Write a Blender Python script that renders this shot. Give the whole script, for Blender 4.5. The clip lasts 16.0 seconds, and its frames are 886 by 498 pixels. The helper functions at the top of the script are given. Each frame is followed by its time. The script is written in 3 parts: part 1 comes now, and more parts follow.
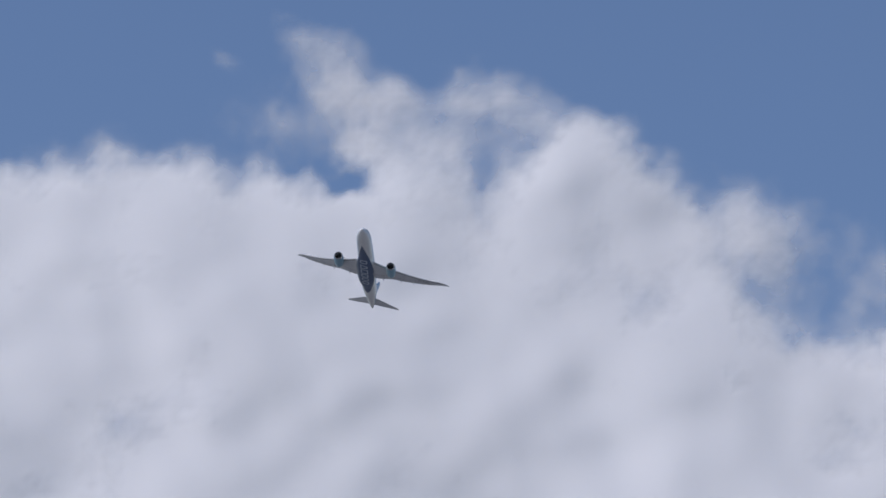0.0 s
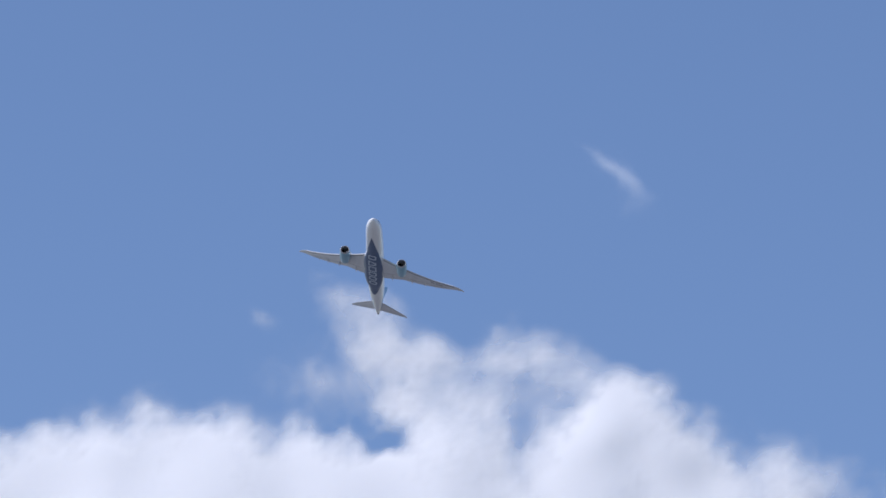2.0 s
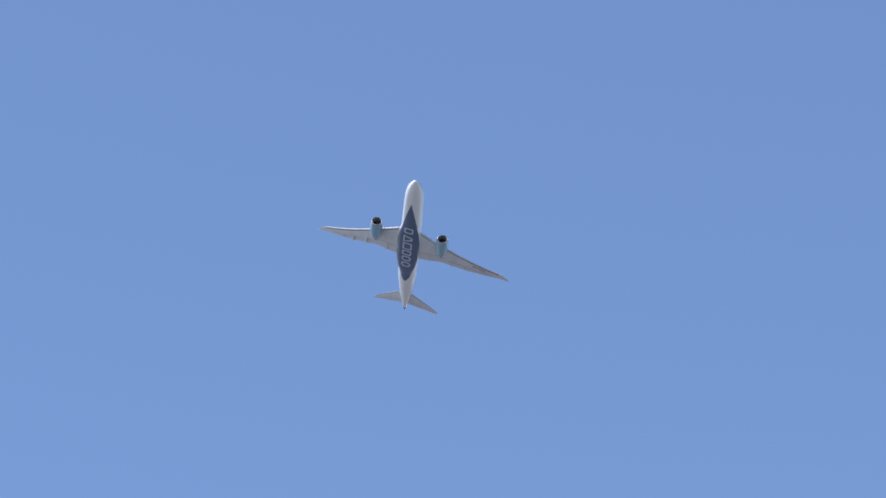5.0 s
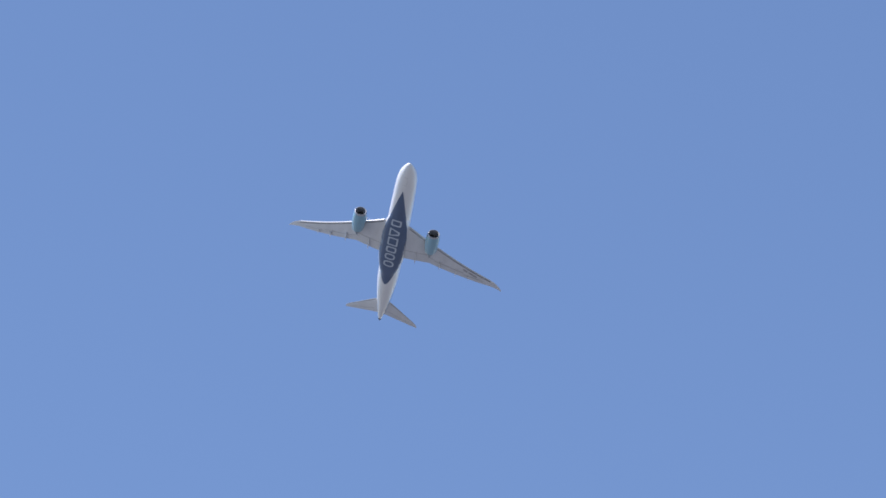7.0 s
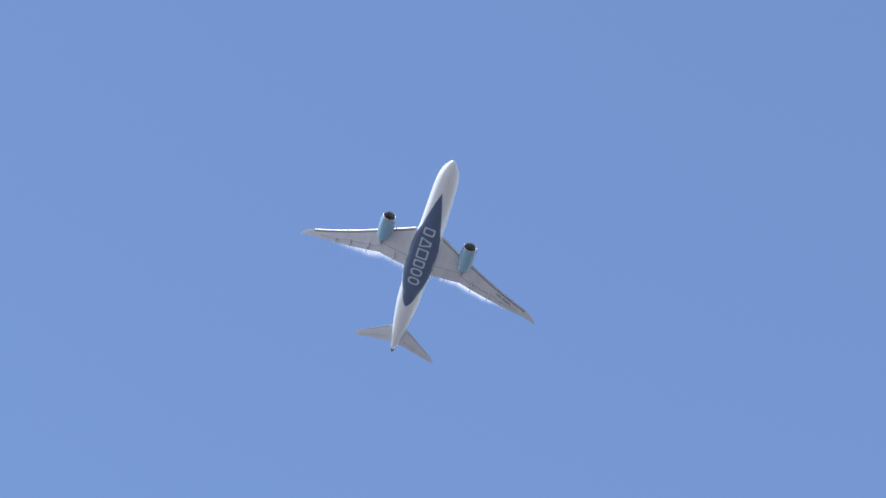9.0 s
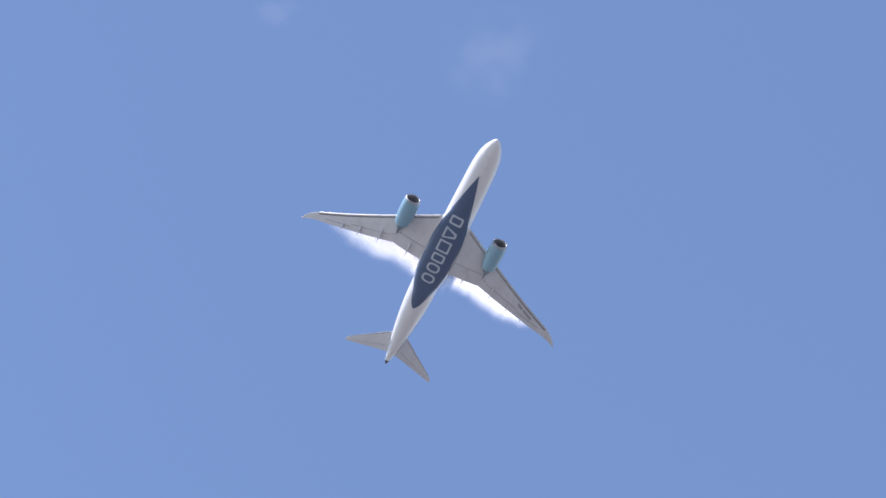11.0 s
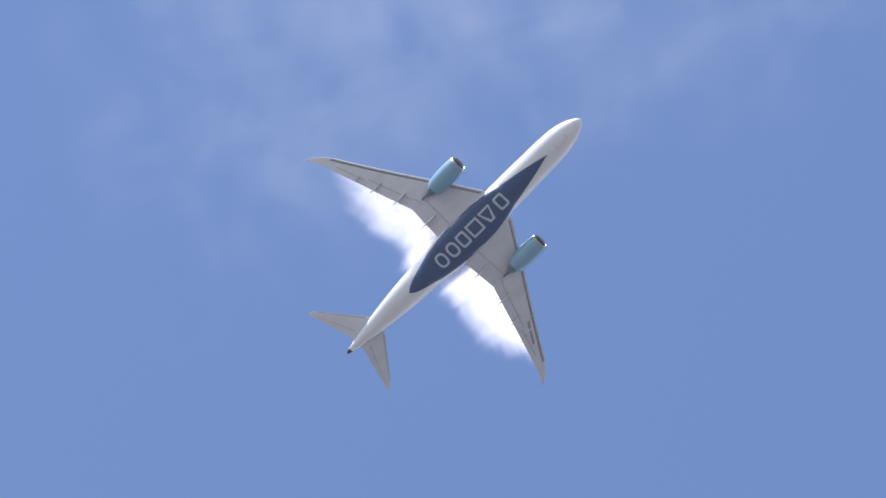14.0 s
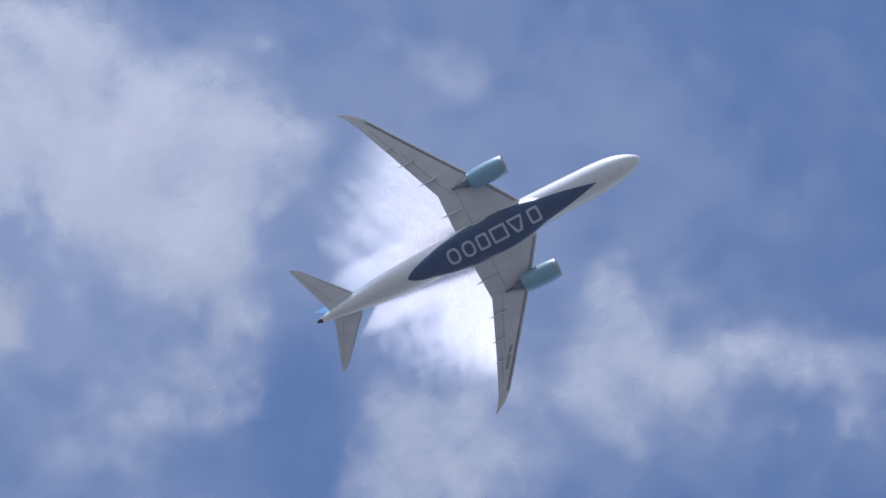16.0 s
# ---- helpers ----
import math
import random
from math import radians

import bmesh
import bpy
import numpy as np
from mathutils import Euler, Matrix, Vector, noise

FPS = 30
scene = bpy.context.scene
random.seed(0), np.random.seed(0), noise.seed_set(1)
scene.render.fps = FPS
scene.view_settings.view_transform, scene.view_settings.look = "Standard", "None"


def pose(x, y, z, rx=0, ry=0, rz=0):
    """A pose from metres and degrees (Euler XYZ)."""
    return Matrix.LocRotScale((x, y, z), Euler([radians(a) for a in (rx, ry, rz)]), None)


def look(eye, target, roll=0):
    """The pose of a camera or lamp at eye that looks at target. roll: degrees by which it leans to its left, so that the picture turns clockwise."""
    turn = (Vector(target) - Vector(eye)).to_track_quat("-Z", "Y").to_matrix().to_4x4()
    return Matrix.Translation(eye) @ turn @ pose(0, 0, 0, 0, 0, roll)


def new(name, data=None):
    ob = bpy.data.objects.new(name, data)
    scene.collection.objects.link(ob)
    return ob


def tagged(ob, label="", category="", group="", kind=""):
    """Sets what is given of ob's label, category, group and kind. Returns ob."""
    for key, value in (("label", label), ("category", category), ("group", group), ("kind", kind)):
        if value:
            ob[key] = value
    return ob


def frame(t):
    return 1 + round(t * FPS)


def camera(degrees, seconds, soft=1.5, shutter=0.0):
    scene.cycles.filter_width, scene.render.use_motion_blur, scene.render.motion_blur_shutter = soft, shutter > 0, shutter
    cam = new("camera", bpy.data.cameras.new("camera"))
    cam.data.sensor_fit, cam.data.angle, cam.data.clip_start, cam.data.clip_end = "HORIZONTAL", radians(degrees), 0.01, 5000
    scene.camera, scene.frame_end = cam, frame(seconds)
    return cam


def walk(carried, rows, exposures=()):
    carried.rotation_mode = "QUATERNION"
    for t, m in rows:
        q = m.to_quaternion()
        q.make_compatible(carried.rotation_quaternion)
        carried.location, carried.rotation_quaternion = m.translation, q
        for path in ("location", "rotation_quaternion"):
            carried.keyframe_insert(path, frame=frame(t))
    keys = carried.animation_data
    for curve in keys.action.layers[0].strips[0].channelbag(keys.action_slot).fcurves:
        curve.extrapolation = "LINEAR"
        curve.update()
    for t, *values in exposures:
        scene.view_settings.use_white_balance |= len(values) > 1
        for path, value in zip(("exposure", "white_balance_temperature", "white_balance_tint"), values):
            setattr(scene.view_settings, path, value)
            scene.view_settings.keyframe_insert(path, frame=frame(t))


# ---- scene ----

# ---------------------------------------------------------------- camera
EYE = Vector((0, 0, 1.7))
# seconds, compass bearing from +Y towards +X, elevation
VIEW = (
    (0.0, 0.887, 22.002), (0.5, 0.808, 22.604), (1.0, 0.710, 23.256), (1.5, 0.579, 24.001), (2.0, 0.439, 24.805),
    (2.5, 0.237, 25.630), (3.0, 0.016, 26.476), (3.5, -0.168, 27.345), (4.0, -0.231, 28.187), (4.5, -0.161, 29.117),
    (5.0, 0.050, 30.136), (5.5, 0.333, 31.239), (6.0, 0.622, 32.419), (6.5, 0.845, 33.667), (7.0, 1.007, 34.989),
    (7.5, 1.223, 36.378), (8.0, 1.559, 37.857), (8.5, 2.028, 39.483), (9.0, 2.602, 41.248), (9.5, 3.312, 43.038),
    (10.0, 4.181, 44.848), (10.5, 5.258, 46.699), (11.0, 6.602, 48.612), (11.5, 8.280, 50.605), (12.0, 10.351, 52.669),
    (12.5, 12.801, 54.795), (13.0, 15.598, 56.925), (13.5, 18.754, 59.051), (14.0, 22.350, 61.167), (14.5, 26.762, 63.243),
    (15.0, 32.207, 65.175), (15.5, 38.843, 66.941), (16.0, 46.599, 68.474),
)


def bearing(az, el):
    az, el = radians(az), radians(el)
    return Vector((math.sin(az) * math.cos(el), math.cos(az) * math.cos(el), math.sin(el)))


EXPOSURES = ((0.0, -0.65, 6120, 17), (1.0, -0.51, 6060, 16), (2.0, -0.16, 5980, 17), (4.0, 0.23, 6020, 17), (6.5, 0.26, 6100, 17),
             (8.0, 0.45, 6150, 17), (9.0, 0.5, 6170, 17), (11.0, 0.6, 6450, 19), (13.5, 0.62, 6450, 19), (14.5, 0.42, 6210, 18), (15.0, 0.13, 6000, 17), (16.0, 0.0, 5950, 17))
cam = camera(9.6, 16.0, soft=1.6)
walk(cam, [(t, look(EYE, EYE + 1000 * bearing(a, e))) for t, a, e in VIEW], exposures=EXPOSURES)

# ---------------------------------------------------------------- world and sun
SUN_AZ, SUN_EL = 243.0, 53.0
world = bpy.data.worlds.new("sky")
scene.world = world
world.use_nodes = True
wn, wl = world.node_tree.nodes, world.node_tree.links
sky = wn.new("ShaderNodeTexSky")
sky.sky_type, sky.sun_disc = "NISHITA", False
sky.sun_elevation, sky.sun_rotation = radians(SUN_EL), radians(SUN_AZ)
sky.air_density, sky.dust_density, sky.ozone_density = 1.0, 0.2, 2.5
wl.new(sky.outputs[0], wn["Background"].inputs[0])
wn["Background"].inputs[1].default_value = 0.15
scene.cycles.transparent_max_bounces = 128

sun = new("sun", bpy.data.lights.new("sun", "SUN"))
sun.data.energy, sun.data.angle, sun.data.color = 4.8, radians(0.53), (1.0, 0.96, 0.91)
sun.matrix_world = look(Vector((0, 0, 50)) + 10 * bearing(SUN_AZ, SUN_EL), (0, 0, 50))


# ---------------------------------------------------------------- materials
def surface(name, colour, rough=0.4, metal=0.0, coat=0.0, scale=0.6, vary=0.12, streak=0.0, bump=0.02):
    """Paint or metal with soft stains, fine grain and faint relief; streak adds smears along local X."""
    m = bpy.data.materials.new(name)
    m.use_nodes = True
    n, k = m.node_tree.nodes, m.node_tree.links
    b = n["Principled BSDF"]
    b.inputs["Roughness"].default_value, b.inputs["Metallic"].default_value = rough, metal
    b.inputs["Coat Weight"].default_value, b.inputs["Coat Roughness"].default_value = coat, 0.12
    co = n.new("ShaderNodeTexCoord")
    big, fine = n.new("ShaderNodeTexNoise"), n.new("ShaderNodeTexNoise")
    mp = n.new("ShaderNodeMapping")
    mp.inputs["Scale"].default_value = (0.25 if streak else 1.0, 1.0, 1.0)
    k.new(co.outputs["Object"], mp.inputs["Vector"])
    for t, s, d in ((big, scale, 5), (fine, scale * 9, 3)):
        t.inputs["Scale"].default_value, t.inputs["Detail"].default_value = s, d
        k.new(mp.outputs[0], t.inputs["Vector"])
    mixed = n.new("ShaderNodeMath")
    mixed.operation = "MULTIPLY_ADD"
    k.new(fine.outputs[0], mixed.inputs[0])
    mixed.inputs[1].default_value = 0.35
    k.new(big.outputs[0], mixed.inputs[2])
    ramp = n.new("ShaderNodeMapRange")
    ramp.inputs["From Min"].default_value, ramp.inputs["From Max"].default_value = 0.35, 1.0
    ramp.inputs["To Min"].default_value, ramp.inputs["To Max"].default_value = 1.0 - vary - streak, 1.0 + vary * 0.4
    k.new(mixed.outputs[0], ramp.inputs[0])
    tint = n.new("ShaderNodeVectorMath")
    tint.operation = "SCALE"
    tint.inputs[0].default_value = colour
    k.new(ramp.outputs[0], tint.inputs["Scale"])
    k.new(tint.outputs[0], b.inputs["Base Color"])
    if bump:
        bp = n.new("ShaderNodeBump")
        bp.inputs["Strength"].default_value, bp.inputs["Distance"].default_value = 0.3, bump
        k.new(fine.outputs[0], bp.inputs["Height"])
        k.new(bp.outputs[0], b.inputs["Normal"])
    return m


def vapour_material(name, scale, low, high, solid, ragged, stretch=(1, 1, 1), through_part=0.55, colour=(0.93, 0.94, 0.96, 1), rough=0.56, rim=0.3):
    """White water droplets: as opaque as the cloud's own 'thickness' and a fine turbulence make them."""
    m = bpy.data.materials.new(name)
    m.use_nodes = True
    n, k = m.node_tree.nodes, m.node_tree.links
    n.remove(n["Principled BSDF"])
    co, mp = n.new("ShaderNodeTexCoord"), n.new("ShaderNodeMapping")
    mp.inputs["Scale"].default_value = stretch
    k.new(co.outputs["Object"], mp.inputs["Vector"])
    tex = n.new("ShaderNodeTexNoise")
    tex.inputs["Scale"].default_value, tex.inputs["Detail"].default_value = scale, 9
    tex.inputs["Roughness"].default_value, tex.inputs["Distortion"].default_value = rough, 0.7
    k.new(mp.outputs[0], tex.inputs["Vector"])
    dens = n.new("ShaderNodeAttribute")
    dens.attribute_name = "thickness"
    off = n.new("ShaderNodeMath")
    off.operation = "SUBTRACT"
    k.new(tex.outputs[0], off.inputs[0])
    off.inputs[1].default_value = 0.5
    add = n.new("ShaderNodeMath")
    add.operation = "MULTIPLY_ADD"
    k.new(off.outputs[0], add.inputs[0])
    add.inputs[1].default_value = ragged
    k.new(dens.outputs["Fac"], add.inputs[2])
    ramp = n.new("ShaderNodeMapRange")
    ramp.interpolation_type = "SMOOTHSTEP"
    for key, v in (("From Min", low), ("From Max", high), ("To Min", 0.0), ("To Max", solid)):
        ramp.inputs[key].default_value = v
    k.new(add.outputs[0], ramp.inputs[0])
    clip = n.new("ShaderNodeMath")
    clip.operation = "MULTIPLY"
    edge = n.new("ShaderNodeMapRange")
    edge.interpolation_type = "SMOOTHSTEP"
    edge.inputs["From Min"].default_value, edge.inputs["From Max"].default_value = 0.0, rim
    k.new(dens.outputs["Fac"], edge.inputs[0])
    k.new(ramp.outputs[0], clip.inputs[0])
    k.new(edge.outputs[0], clip.inputs[1])
    dif, tra, cl = n.new("ShaderNodeBsdfDiffuse"), n.new("ShaderNodeBsdfTranslucent"), n.new("ShaderNodeBsdfTransparent")
    for s in (dif, tra):
        s.inputs["Color"].default_value = colour
    body, out = n.new("ShaderNodeMixShader"), n.new("ShaderNodeMixShader")
    body.inputs[0].default_value = through_part
    k.new(dif.outputs[0], body.inputs[1])
    k.new(tra.outputs[0], body.inputs[2])
    k.new(clip.outputs[0], out.inputs[0])
    k.new(cl.outputs[0], out.inputs[1])
    k.new(body.outputs[0], out.inputs[2])
    k.new(out.outputs[0], n["Material Output"].inputs["Surface"])
    return m


WHITE = surface("white_paint", (0.735, 0.735, 0.73), 0.35, coat=0.3, vary=0.06, streak=0.05)
GREY = surface("wing_grey", (0.655, 0.66, 0.67), 0.42, vary=0.07, streak=0.07)
PALE = surface("control_surface_grey", (0.63, 0.635, 0.645), 0.42, vary=0.07, streak=0.06)
NAVY = surface("navy_paint", (0.07, 0.11, 0.2), 0.4, coat=0.2, vary=0.12)
LETTER = surface("pale_marking", (0.45, 0.505, 0.57), 0.4, vary=0.05)
SKYBLUE = surface("light_blue_paint", (0.22, 0.385, 0.48), 0.35, coat=0.3, vary=0.08)
FINBLUE = surface("fin_blue_paint", (0.10, 0.27, 0.46), 0.35, coat=0.3, vary=0.1)
METAL = surface("bare_metal", (0.36, 0.37, 0.39), 0.45, metal=0.6, vary=0.06)
SLAT = surface("slat_metal", (0.44, 0.44, 0.44), 0.3, metal=0.1, vary=0.08)
DARK = surface("dark_duct", (0.22, 0.235, 0.255), 0.6, vary=0.2)
EXHAUST = surface("heat_stained_metal", (0.09, 0.085, 0.085), 0.45, metal=0.7, vary=0.25)
SEAL = surface("rubber_seal", (0.45, 0.45, 0.46), 0.7, vary=0.15)
# dark grey standing in for shade under the leading edge
SLAT_SHADE = surface("slat_shade", (0.20, 0.20, 0.21), 0.7, vary=0.15)
TIP = surface("wing_tip_paint", (0.62, 0.62, 0.62), 0.4, vary=0.06)
INK = surface("marking_grey", (0.34, 0.34, 0.36), 0.5, vary=0.08)
PYLON = surface("pylon_paint", (0.15, 0.19, 0.235), 0.4, vary=0.15)
GLASS = surface("cockpit_glass", (0.015, 0.018, 0.022), 0.08, vary=0.05, bump=0)
EARTH = surface("ground_cover", (0.152, 0.155, 0.158), 0.95, scale=0.02, vary=0.2, bump=0.05)
CLOUD = vapour_material("cloud_vapour", 1 / 110, 0.08, 1.0, 0.97, 0.9, (1, 1, 0), 0.6, (0.925, 0.92, 0.915, 1), 0.54)
WISP = vapour_material("thin_cloud_vapour", 1 / 26, 0.05, 1.2, 0.19, 0.9, (1, 1, 0), 0.4)
HAZE = vapour_material("veil_vapour", 1 / 90, 0.0, 1.2, 0.155, 1.0, (1, 1, 0), 0.4)
BROKEN = vapour_material("broken_cloud_vapour", 1 / 80, 0.06, 1.4, 0.62, 1.15, (1, 1, 0), 0.40, rough=0.5)
PUFF = vapour_material("condensation_vapour", 0.16, 0.0, 0.9, 0.4, 0.2, (0.6, 1.0, 0), 0.84, (0.97, 0.965, 0.975, 1), 0.45, rim=0.12)


# ---------------------------------------------------------------- mesh helpers
def mesh_object(name, verts, faces, material, parent=None, label="", smooth=True):
    me = bpy.data.meshes.new(name)
    me.from_pydata([tuple(v) for v in verts], [], faces)
    bm = bmesh.new()
    bm.from_mesh(me)
    bmesh.ops.recalc_face_normals(bm, faces=bm.faces)
    bm.to_mesh(me)
    bm.free()
    me.materials.append(material)
    if smooth:
        me.shade_smooth()
    ob = new(name, me)
    if parent is not None:
        ob.parent = parent
    return tagged(ob, label)


def loft(rings, cap=True):
    """Vertices and faces of a skin over closed rings of equal count."""
    n = len(rings[0])
    verts = [p for r in rings for p in r]
    faces = []
    for i in range(len(rings) - 1):
        for j in range(n):
            k = (j + 1) % n
            faces.append((i * n + j, i * n + k, (i + 1) * n + k, (i + 1) * n + j))
    if cap:
        faces.append(tuple(range(n))[::-1])
        faces.append(tuple(range((len(rings) - 1) * n, len(rings) * n)))
    return verts, faces


def sharpen(ob, degrees=35):
    """Keep hard edges hard under smooth shading."""
    bm = bmesh.new()
    bm.from_mesh(ob.data)
    for e in bm.edges:
        if len(e.link_faces) == 2 and e.calc_face_angle(0) > radians(degrees):
            e.smooth = False
    bm.to_mesh(ob.data)
    bm.free()
    return ob


def curve(x, xs, ys):
    """Smooth curve through knots (xs rising)."""
    xs, ys = np.asarray(xs, float), np.asarray(ys, float)
    m = np.gradient(ys, xs)
    i = int(np.clip(np.searchsorted(xs, x) - 1, 0, len(xs) - 2))
    h = xs[i + 1] - xs[i]
    s = min(max((x - xs[i]) / h, 0), 1)
    return float((2 * s**3 - 3 * s**2 + 1) * ys[i] + (s**3 - 2 * s**2 + s) * h * m[i]
                 + (3 * s**2 - 2 * s**3) * ys[i + 1] + (s**3 - s**2) * h * m[i + 1])


# ---------------------------------------------------------------- ground
def ground():
    n, verts, faces = 48, [(0, 0, 0)], []
    radii = (60, 250, 800, 2000, 4000, 9000)
    for r in radii:
        for i in range(n):
            a = math.tau * i / n
            verts.append((r * math.cos(a), r * math.sin(a), 0))
    for i in range(n):
        faces.append((0, 1 + i, 1 + (i + 1) % n))
        for j in range(len(radii) - 1):
            a, b = 1 + j * n, 1 + (j + 1) * n
            faces.append((a + i, b + i, b + (i + 1) % n, a + (i + 1) % n))
    ob = mesh_object("ground", verts, faces, EARTH, label="pale dry open ground in full sun", smooth=False)
    tagged(ob, category="ground", kind="structure")


ground()


# ---------------------------------------------------------------- clouds
def cloud(name, label, centre, half, step, field, material, thick, distance=3400.0, warp=22.0, lean=0.0, relief=0.2):
    """A drifting cloud facing the eye: field(x, y) gives its density at metres to the right and up of its
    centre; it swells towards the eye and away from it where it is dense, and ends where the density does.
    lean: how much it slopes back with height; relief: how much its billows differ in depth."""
    az, el = centre
    x0, x1, y0, y1 = half
    nx, ny = int((x1 - x0) / step) + 1, int((y1 - y0) / step) + 1
    dens = np.zeros((ny, nx))
    lump = np.zeros((ny, nx))
    for j in range(ny):
        for i in range(nx):
            x, y = x0 + i * step, y0 + j * step
            v = Vector((x / 110, y / 110, az))
            wx = warp * noise.fractal(v, 0.6, 2.1, 6)
            wy = warp * noise.fractal(v + Vector((7.3, 2.1, 4.4)), 0.6, 2.1, 6)
            rim = min(1.0, (x - x0) / 40, (x1 - x) / 40, (y - y0) / 40, (y1 - y) / 40)
            f = field(x + wx, y + wy)
            f += min(f, 0.5) * 0.5 * noise.fractal(Vector((x / 38, y / 38, 9.1)), 0.7, 2.1, 5)
            dens[j, i] = max(0.0, f) * max(rim, 0)
            lump[j, i] = noise.fractal(Vector((x / 150, y / 120, 3.7)), 1.0, 2.0, 3)
    keep = dens > 0.02
    soft = np.minimum(dens, 1.3)
    for _ in range(40):
        q = np.pad(soft, 1, mode="edge")
        soft = (q[1:-1, 1:-1] + q[:-2, 1:-1] + q[2:, 1:-1] + q[1:-1, :-2] + q[1:-1, 2:]) / 5
    index, verts, vals, faces = {}, [], [], []
    for side in (1, -1):
        for j in range(ny):
            for i in range(nx):
                d = dens[j, i]
                swell = thick * soft[j, i] * (1 + relief * lump[j, i]) * min(1.0, 4 * d) + 0.8
                index[side, j, i] = len(verts)
                x, y = x0 + i * step, y0 + j * step
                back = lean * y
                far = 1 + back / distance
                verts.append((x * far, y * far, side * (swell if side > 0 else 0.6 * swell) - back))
                vals.append(d)
    for j in range(ny - 1):
        for i in range(nx - 1):
            if keep[j, i] or keep[j + 1, i] or keep[j, i + 1] or keep[j + 1, i + 1]:
                q = [(j, i), (j, i + 1), (j + 1, i + 1), (j + 1, i)]
                faces.append([index[(1, *c)] for c in q])
                faces.append([index[(-1, *c)] for c in reversed(q)])
    used = sorted({v for f in faces for v in f})
    where = {v: i for i, v in enumerate(used)}
    me = bpy.data.meshes.new(name)
    me.from_pydata([verts[v] for v in used], [], [[where[v] for v in f] for f in faces])
    me.attributes.new("thickness", "FLOAT", "POINT").data.foreach_set("value", [vals[v] for v in used])
    me.materials.append(material)
    me.shade_smooth()
    ob = new(name, me)
    fwd = bearing(az, el)
    right = Vector((math.cos(radians(az)), -math.sin(radians(az)), 0))
    up = right.cross(fwd)
    ob.matrix_world = Matrix.Translation(EYE + distance * fwd) @ Matrix((right, up, -fwd)).transposed().to_4x4()
    return tagged(ob, label, "cloud", group="broken clouds" if name == "broken_cloud" else "")


def blobs(rows):
    def f(x, y):
        return sum(a * math.exp(-((x - cx) / sx) ** 2 - ((y - cy) / sy) ** 2) for cx, cy, sx, sy, a in rows)
    return f


BANK_X = (-480, -285, -250, -213, -175, -140, -110, -85, -55, -20, 25, 50, 72, 92, 112, 132, 180, 215, 255, 285, 330, 480)
BANK_Y = (58, 62, 60, 76, 64, 58, 56, 54, 58, 58, 50, 56, 88, 92, 80, 62, 48, 40, 24, 4, -26, -75)
PLUME = blobs(((-88, 138, 14, 18, .26), (-70, 140, 18, 18, .24), (-40, 106, 52, 24, .4), (-64, 112, 26, 20, .18), (4, 100, 34, 20, .2), (20, 120, 20, 18, .26),
               (48, 112, 18, 20, .26), (52, 84, 26, 30, .26), (2, 68, 50, 26, .4), (-34, 72, 34, 20, .24), (-138, 118, 16, 7, .17), (78, 78, 26, 30, .2),
               (-118, 74, 34, 14, .24), (60, 40, 60, 18, .2), (224, 32, 50, 22, .16), (-45, 58, 18, 8, .25), (-72, 74, 34, 24, .16)))
HOLES = blobs(((-68, 34, 17, 9, .8), (-90, 50, 22, 7, .25), (186, -8, 34, 20, .4), (234, -26, 42, 24, .58), (265, -52, 50, 22, .55), (250, -105, 60, 40, .22), (178, -74, 15, 11, .5),
               (110, -36, 70, 20, .45), (-190, -98, 85, 22, .4), (275, -122, 40, 20, .3), (-30, -128, 80, 20, .3), (-250, -150, 40, 24, .3)))


def bank_density(x, y):
    depth = np.interp(x, BANK_X, BANK_Y) - y
    ease = min(max((x - 60) / 180, 0), 1)
    d = min(max((depth + 16 + 10 * ease) / (60 + 45 * ease), 0), 1)
    return 0.85 * d * d * (3 - 2 * d) + 0.35 * min(max(depth / 120, 0), 1) + PLUME(x, y) - HOLES(x, y)


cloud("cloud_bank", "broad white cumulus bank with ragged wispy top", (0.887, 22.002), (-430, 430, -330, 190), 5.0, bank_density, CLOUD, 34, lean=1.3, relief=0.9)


def streak(x, y):
    u, v = 0.77 * x - 0.64 * y, 0.64 * x + 0.77 * y
    return 0.62 * math.exp(-((u + 4) / 22) ** 2 - (v / (4.2 + 0.05 * u)) ** 2) + 0.26 * math.exp(-(u / 34) ** 2 - ((v - 3) / 11) ** 2) + 0.16 * math.exp(-((u - 14) / 20) ** 2 - ((v + 12) / 12) ** 2)


cloud("cloud_wisp", "thin slanting shred of white cloud", (2.62, 25.58), (-80, 80, -80, 80), 2.5, streak, WISP, 4, warp=4.0, lean=0.9)
cloud("cloud_wisp", "faint torn veil of thin cloud", (10.81, 53.09),
      (-330, 260, -330, 260), 5.0, blobs(((-238, 113, 28, 30, .36), (-246, 10, 16, 34, .26), (-255, -25, 28, 26, .16), (-195, -25, 30, 20, .3),
      (-82, -45, 22, 22, .25), (-280, 40, 20, 30, .35), (-120, -130, 30, 22, .35), (-250, -90, 26, 20, .35), (-110, 200, 22, 40, .3),
      (-160, 215, 36, 20, .35), (60, 120, 40, 18, .25), (-70, 160, 30, 22, .3))), HAZE, 6, warp=26.0)

